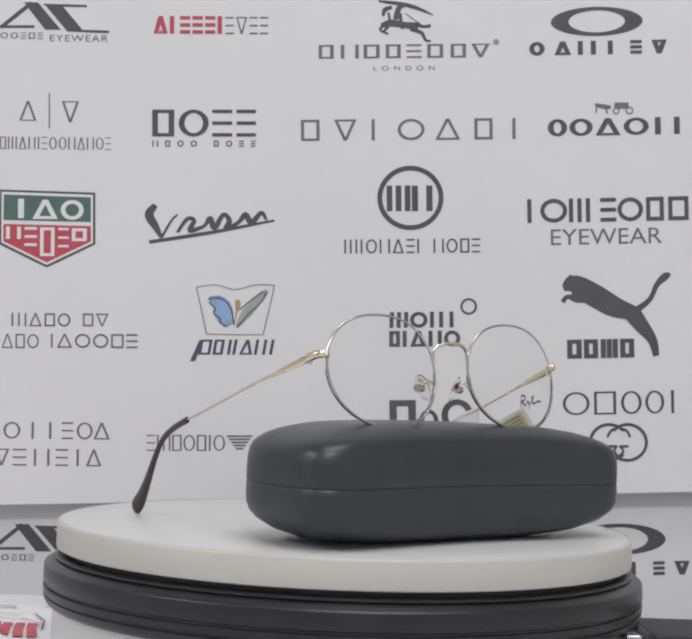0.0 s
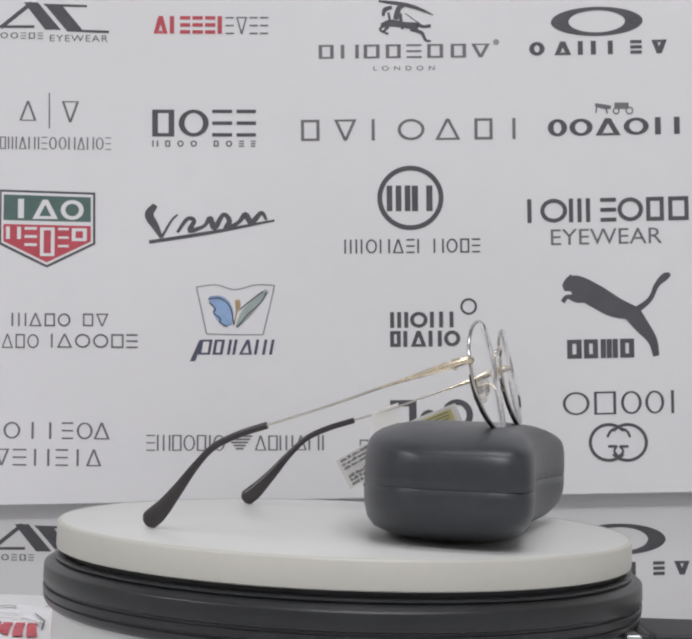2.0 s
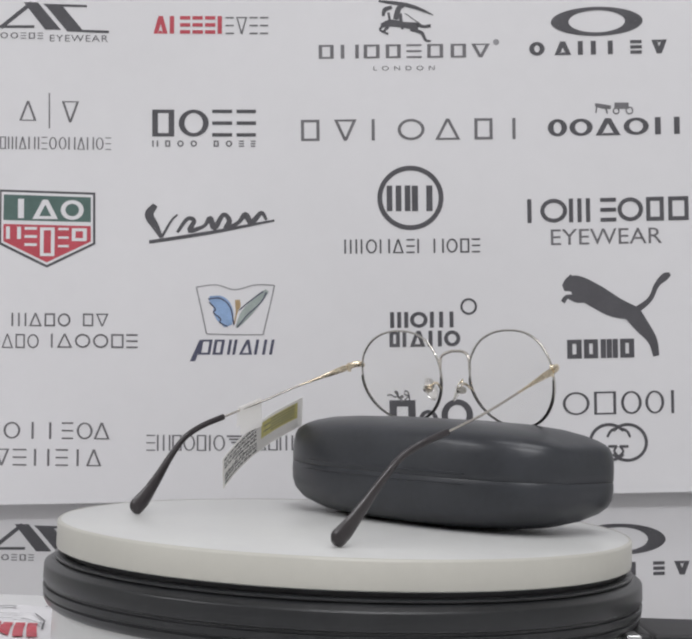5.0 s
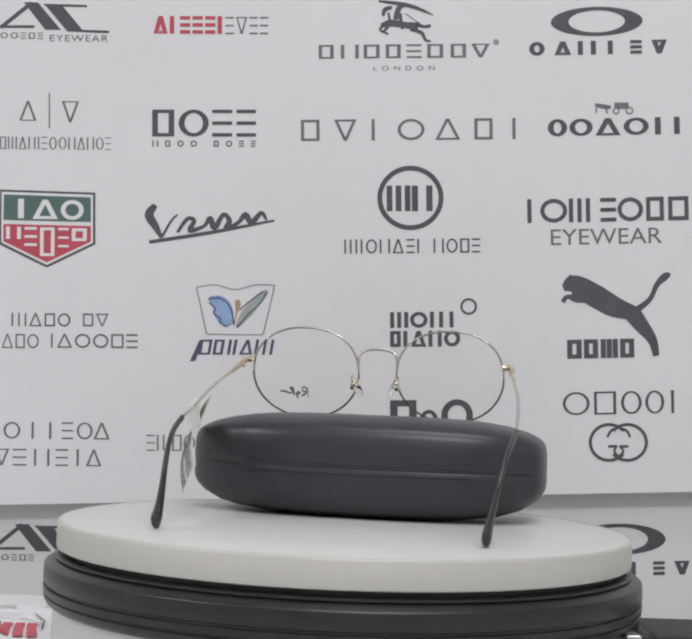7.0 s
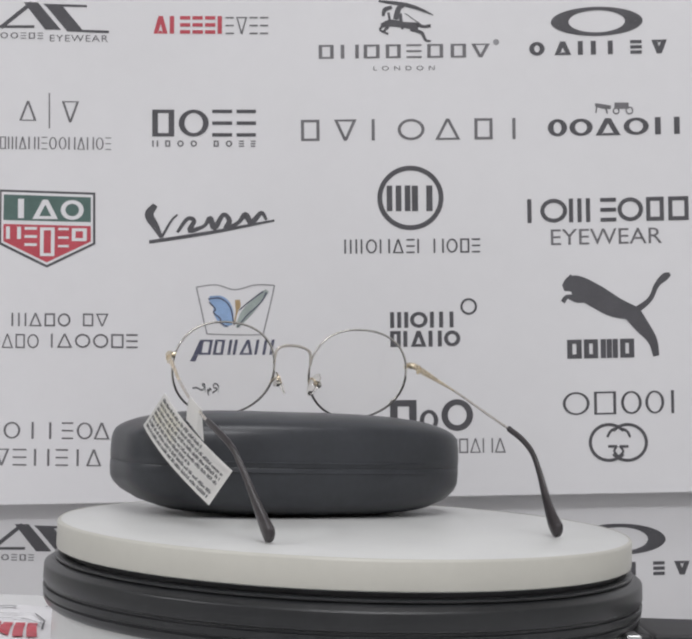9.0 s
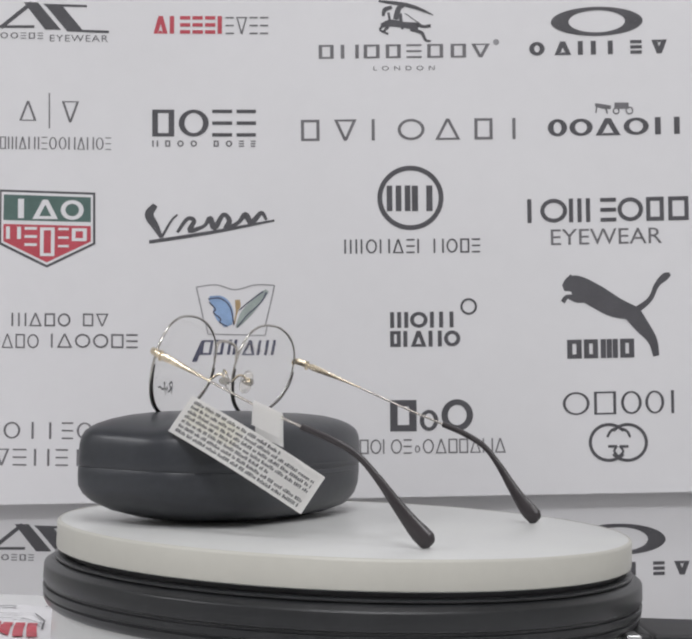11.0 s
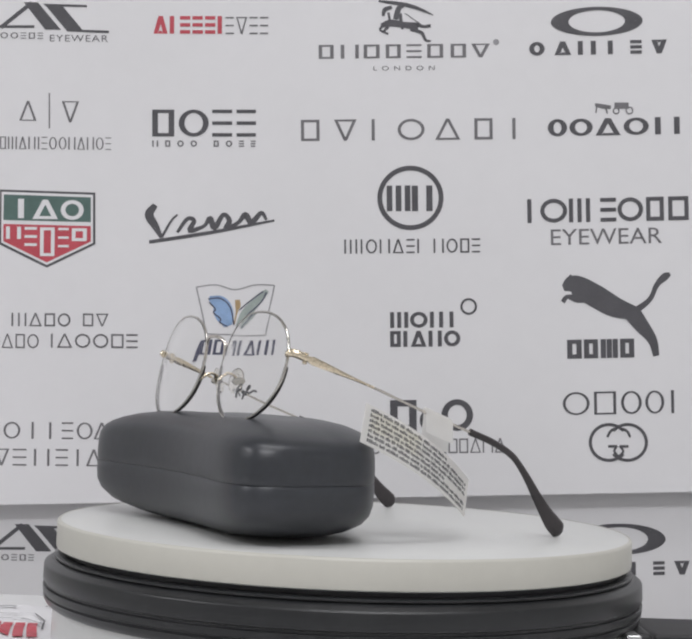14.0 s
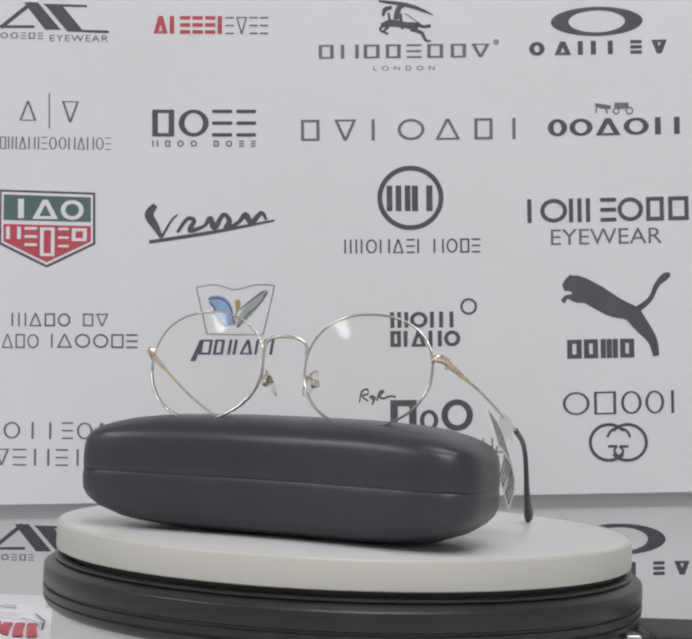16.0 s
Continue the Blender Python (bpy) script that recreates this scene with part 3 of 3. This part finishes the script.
def build_glasses():
    g = tagged(new("eyeglasses"), "thin round gold metal eyeglasses with dark tips on a case", "eyeglasses")
    for side in (-1, 1):
        line = [on_lens(side, *rim_shape(2 * math.pi * i / 96)) for i in range(96)]
        part("rim", tube(line, (0.00055, 0.00048), 10, True, (0, 1, 0)), STEEL, g, smooth=True)
        low = [on_lens(side, *rim_shape(math.radians(a)), -0.0007) for a in range(180, 361, 3)]
        thick = [(0.0004 + 0.00068 * math.sin(math.pi * i / 60) ** 0.5, 0.0003 + 0.00008 * math.sin(math.pi * i / 60)) for i in range(61)]
        part("rim_edge", tube(low, thick, 10, False, (0, 1, 0)), DARK, g, "dark lower rim edge", smooth=True)
        bm = bmesh.new()
        for out in (0.0005, -0.0005):
            mid = bm.verts.new(on_lens(side, 0, 0, out))
            prev = None
            for k in (0.35, 0.7, 0.985):
                loop = []
                for i in range(64):
                    x, z = rim_shape(2 * math.pi * i / 64)
                    loop.append(bm.verts.new(on_lens(side, x * k, z * k, out)))
                for i in range(64):
                    j = (i + 1) % 64
                    if prev:
                        bm.faces.new((prev[i], prev[j], loop[j], loop[i]))
                    else:
                        bm.faces.new((mid, loop[i], loop[j]))
                prev = loop
            if out > 0:
                first = prev
        for f in bm.faces:
            f.smooth = True
        for i in range(64):
            j = (i + 1) % 64
            f = bm.faces.new((first[i], first[j], prev[j], prev[i]))
        for loop in (first, prev):
            for i in range(64):
                bm.edges.get((loop[i], loop[(i + 1) % 64])).smooth = False
        lens = part("lens", bm, LENS, g, "clear demo lens")
        lens.visible_shadow = False
        # end piece and hinge
        s = side
        part("end_piece", tube(smooth_path([(s * 0.0596, 0.0006, 0.0700), (s * 0.0618, 0.0002, 0.0704), (s * 0.0636, 0.0022, 0.0700), (s * 0.0645, 0.0060, 0.0685)], 5),
                               [(0.0012, 0.0016)] * 16, 10, False, (1, 0, 0)), GOLD, g, smooth=True)
        bm = bmesh.new()
        tube([(s * 0.0640, 0.0052, 0.0664), (s * 0.0640, 0.0060, 0.0706)], (0.0009, 0.0009), 12, bm=bm)
        part("hinge", bm, GOLD, g, smooth=True)
        path = smooth_path([(s * 0.0645, 0.0060, 0.0685), (s * 0.0653, 0.0125, 0.0662), (s * 0.0665, 0.020, 0.0634), (s * 0.0690, 0.035, 0.0578), (s * 0.0708, 0.055, 0.0500), (s * 0.0716, 0.078, 0.0420)], 8)
        sizes = []
        for p in path:
            w = 0.0009 + 0.0006 * math.exp(-((p.y - 0.012) / 0.005) ** 2) if p.y < 0.012 else 0.0005 + 0.0010 * max(0.0, 1 - (p.y - 0.012) / 0.017) ** 1.2
            w += 0.0004 * math.exp(-((p.y - 0.0085) / 0.0016) ** 2)
            sizes.append((0.0007, w))
        cut = 24
        temple = part("temple", tube(path[:cut], sizes[:cut], 10, False, (1, 0, 0)), GOLD, g, "slim gold temple", smooth=True)
        part("temple_wire", tube(path[cut - 1:], sizes[cut - 1:], 10, False, (1, 0, 0)), WIRE, temple, "thin pale metal wire", smooth=True)
        e = 0.0 if s > 0 else -0.0016
        path = smooth_path([(s * 0.0715, 0.0758, 0.0428), (s * 0.0708, 0.088 + e * 0.2, 0.0386), (s * 0.0694, 0.0985 + e * 0.4, 0.0333), (s * 0.0680, 0.1065 + e * 0.6, 0.0254), (s * 0.0664, 0.1145 + e * 0.8, 0.0155), (s * 0.0651, 0.1218 + e, 0.0072), (s * 0.0645, 0.1280 + e, 0.0019)], 10)
        n = len(path)
        sizes = []
        for i in range(n):
            k = i / (n - 1)
            h = 0.0014 + 0.0027 * max(0, (k - 0.40) / 0.5) ** 1.5
            w = 0.0010 + 0.0016 * k ** 5
            if k > 0.84:
                f = max(0.12, (1 - ((k - 0.84) / 0.163) ** 3.2)) ** 0.5
                h, w = h * f, w * f
            sizes.append((w, min(h, 0.0038)))
        part("temple_tip", tube(path, sizes, 12, False, (1, 0, 0)), SLEEVE, temple, "dark brown plastic temple tip", smooth=True)
        # nose pad
        inner = on_lens(side, -side * 0.0246, -0.006)
        padc = Vector((s * 0.0086, 0.0040, 0.0592))
        part("pad_arm", tube(smooth_path([inner, inner + Vector((-s * 0.0012, 0.005, 0.003)), inner + Vector((-s * 0.0005, 0.0095, 0.0005)), padc], 6), (0.00055, 0.00055), 10), GOLD, g, smooth=True)
        bm = bmesh.new()
        bmesh.ops.create_uvsphere(bm, u_segments=20, v_segments=12, radius=1)
        bmesh.ops.transform(bm, matrix=Matrix.Translation(padc) @ Matrix.Rotation(s * 0.45, 4, "Y") @ Matrix.Rotation(-s * 0.5, 4, "Z") @ Matrix.Diagonal((0.0011, 0.0029, 0.0058, 1)), verts=bm.verts[:])
        part("nose_pad", bm, SILICONE, g, "clear nose pad", smooth=True)
        bm = bmesh.new()
        tube([padc + Vector((s * 0.0012, 0, 0.0)), padc + Vector((s * 0.0028, 0, 0.0))], (0.0017, 0.0026), 14, bm=bm)
        part("pad_mount", bm, STEEL, g, smooth=True)
    arch = smooth_path([on_lens(-1, 0.0252, 0.0035), (-0.0086, -0.0020, 0.0745), (-0.0045, -0.0030, 0.0768), (0, -0.0031, 0.0772), (0.0045, -0.0030, 0.0768), (0.0086, -0.0020, 0.0745), on_lens(1, -0.0252, 0.0035)], 6)
    part("bridge", tube(arch, (0.0007, 0.0007), 10, False, (0, 1, 0)), WIRE, g, smooth=True)
    # small scribbled mark on one lens
    bm = bmesh.new()
    for pts in ([(-4.6, -2.2), (-4.2, 1.2), (-2.6, 2.0), (-2.2, 0.6), (-4.0, 0.0), (-2.0, -1.6)], [(-1.6, -0.6), (-0.6, 0.2), (-0.8, -1.0), (0.2, -0.2), (-0.6, -2.6)],
                [(0.8, -1.4), (1.4, 1.4), (2.6, 1.6), (1.4, 0.2), (2.6, -0.6), (4.6, 0.2), (6.4, 0.0)]):
        tube([on_lens(1, 0.0067 + (x - 0.9) * 0.00125, -0.0098 + z * 0.00125, 0.0006) for x, z, _ in smooth_path([(a, b, 0) for a, b in pts], 4)], (0.00042, 0.00008), 6, False, (0, 0, 1), bm=bm)
    part("lens_mark", bm, TAGINK, g, "small dark scribbled mark on a lens")
    return g


glasses = build_glasses()
glasses_home = pose(0.0378, -0.0485, 0, 0, 0, 39.06)


# ---------------------------------------------------------------- price tag
def build_tag():
    t = tagged(new("price_tag"), "white paper price tag with rows of print hanging from a temple", "price tag")
    corner = [Vector(v) for v in ((0.0731, 0.0273, 0.0529), (0.0626, 0.0822, 0.0236), (0.0695, 0.0759, 0.0095), (0.0800, 0.0212, 0.0387))]
    f1, r1, r2, f2 = corner
    normal = (r1 - f1).cross(f2 - f1).normalized()
    if normal.x < 0:
        normal = -normal

    def sp(u, v, out=0.0):
        p = f1.lerp(r1, u).lerp(f2.lerp(r2, u), v)
        return p + normal * (out + 0.0040 * (1 - (2 * u - 1) ** 2) + 0.0006 * math.sin(3 * u))

    def sheet_of(u0, u1, v0, v1, out, thick, nu=16):
        bm = bmesh.new()
        cols = []
        for i in range(nu + 1):
            u = u0 + (u1 - u0) * i / nu
            cols.append([bm.verts.new(sp(u, v, o)) for v, o in ((v0, out), (v1, out), (v1, out - thick), (v0, out - thick))])
        for a, b in zip(cols, cols[1:]):
            for k in range(4):
                bm.faces.new((a[k], a[(k + 1) % 4], b[(k + 1) % 4], b[k]))
        bm.faces.new(cols[0])
        bm.faces.new(cols[-1][::-1])
        return bm

    leaf = part("leaf", sheet_of(0, 1, 0, 1, 0, 0.00025), TAGPAPER, t)
    rng = random.Random(5)
    for face, o, th in ((1, 0.00009, 0.00008), (-1, -0.00026, 0.00008)):
        for row in range(7):
            v = 0.07 + row * 0.128
            bm = bmesh.new()
            u = 0.04
            end = 0.96 if row not in (0, 4) else 0.7
            if face < 0:
                u, end = 0.50, 0.97 if row != 3 else 0.8
            tall = 0.082 if face > 0 or row != 4 else 0.10
            left = rng.randint(2, 6)
            while u < end:
                w = rng.uniform(0.006, 0.0115)
                low = rng.choice((0.0, 0.0, 0.3, 0.3))
                sub = sheet_of(u, min(u + w, end), v + tall * low, v + tall, o, th, 1)
                me = bpy.data.meshes.new("tmp")
                sub.to_mesh(me)
                sub.free()
                bm.from_mesh(me)
                bpy.data.meshes.remove(me)
                u += w + 0.0042
                left -= 1
                if left < 1:
                    u, left = u + 0.010, rng.randint(2, 7)
            part("print_line", bm, TAGINK, leaf)
    part("yellow_panel", sheet_of(0.05, 0.44, 0.10, 0.62, -0.00026, 0.00006, 8), YELLOW, leaf, "yellow printed panel")
    bm = bmesh.new()
    for r in range(5):
        sub = sheet_of(0.08, 0.41 if r % 2 else 0.33, 0.15 + 0.09 * r, 0.18 + 0.09 * r, -0.00033, 0.00006, 4)
        me = bpy.data.meshes.new("tmp")
        sub.to_mesh(me)
        sub.free()
        bm.from_mesh(me)
        bpy.data.meshes.remove(me)
    part("print_line", bm, INK_SOFT, leaf)
    # flap that wraps the temple wire
    bm = bmesh.new()
    ys = (0.0545, 0.0672)
    prof = [(0.0694, 0.0375), (0.0704, 0.0460), (0.0706, 0.0500), (0.0715, 0.0507), (0.0722, 0.0495), (0.0726, 0.0450), (0.0727, 0.0412)]
    cols = [[bm.verts.new((x, y, z - 0.0006 - (y - 0.06) * 0.36)) for x, z in prof] for y in ys]
    for i in range(len(prof) - 1):
        bm.faces.new((cols[0][i], cols[0][i + 1], cols[1][i + 1], cols[1][i]))
    fl = part("wrap_flap", bm, TAGPAPER, t, "small white paper loop round the wire", smooth=True)
    return t


tag = build_tag()


# ---------------------------------------------------------------- small things on the table
def build_paper():
    p = tagged(new("paper_sheet"), "crumpled white paper sheet with red print on the table", "paper sheet")
    p.location = (-0.11, 0.035, TABLE)

    def height(x, y):
        wide = min(1.0, max(0.0, (0.066 - y) / 0.012))
        clear = 1 if (x - 0.11) ** 2 + (y + 0.035) ** 2 > 0.0162 else 0
        return 0.0006 + 0.0052 * wide * clear * max(0, noise.noise(Vector((x * 85, y * 60, 2))))

    bm = bmesh.new()
    nx, ny = 70, 50
    grid = []
    for j in range(ny + 1):
        row = []
        for i in range(nx + 1):
            x, y = -0.16 + 0.30 * i / nx, -0.13 + 0.225 * j / ny
            row.append(bm.verts.new((x, y, height(x, y))))
        grid.append(row)
    for j in range(ny):
        for i in range(nx):
            bm.faces.new((grid[j][i], grid[j][i + 1], grid[j + 1][i + 1], grid[j + 1][i]))
    part("sheet", bm, PAPER, p, smooth=True)

    def printed(strokes, mat, label, lift):
        bm = bmesh.new()
        for pts, w in strokes:
            for q in stroke(pts, [w] * len(pts), 5):
                bm.faces.new([bm.verts.new((a, b, height(a, b) + lift)) for a, b in q])
        part("print", bm, mat, p, label)

    printed([([(-0.064 + 0.0066 * i, 0.005), (-0.066 + 0.0062 * i, 0.022), (-0.0675 + 0.0058 * i, 0.040)], 0.0047) for i in range(6)], RED, "red printed strokes", 0.0008)
    printed([([(-0.072, 0.058), (-0.052, 0.064), (-0.036, 0.050), (-0.030, 0.022)], 0.0010), ([(-0.060, 0.049), (-0.046, 0.050), (-0.034, 0.038)], 0.0008),
             ([(-0.066, 0.083), (-0.061, 0.086), (-0.057, 0.084)], 0.0022), ([(-0.0425, 0.086), (-0.0410, 0.093)], 0.0011), ([(-0.036, 0.034), (-0.032, 0.030)], 0.0026)], INK_SOFT, "thin dark printed outlines", 0.0011)
    return p


build_paper()


def build_adapter():
    a = tagged(new("power_adapter"), "black plastic power adapter lying beside the turntable", "power adapter")
    a.location = (0.19, 0.05, TABLE)
    a.rotation_euler = (0, 0, math.radians(3))
    bm = bmesh.new()
    box_into(bm, -0.052, 0.160, -0.024, 0.024, 0, 0.0160, 0.002)
    part("body", bm, RUBBER, a)
    bm = bmesh.new()
    tube(smooth_path([(-0.052, 0, 0.008), (-0.058, -0.040, 0.004), (-0.060, -0.100, 0.006), (-0.070, -0.125, 0.020), (-0.0845, -0.109, 0.026)], 6), (0.0022, 0.0022), 8, bm=bm)
    part("cable", bm, RUBBER, a, smooth=True)
    bm = bmesh.new()
    box_into(bm, -0.0868, -0.0811, -0.1105, -0.0995, 0.0205, 0.0302, 0.0008)
    part("plug", bm, SILVER, a, "grey metal plug")
    return a


build_adapter()


# ---------------------------------------------------------------- what turns
def motions():
    times = [0.25 * i for i in range(65)]
    turn = [(t, pose(0, 0, 0, 0, 0, SPIN * t)) for t in times]
    walk(platter, [(t, Matrix.Translation((0, 0, -TABLE)) @ m) for t, m in turn])
    walk(case, [(t, m @ case_home) for t, m in turn])
    walk(glasses, [(t, m @ glasses_home) for t, m in turn])
    walk(tag, [(t, m @ glasses_home) for t, m in turn])


motions()
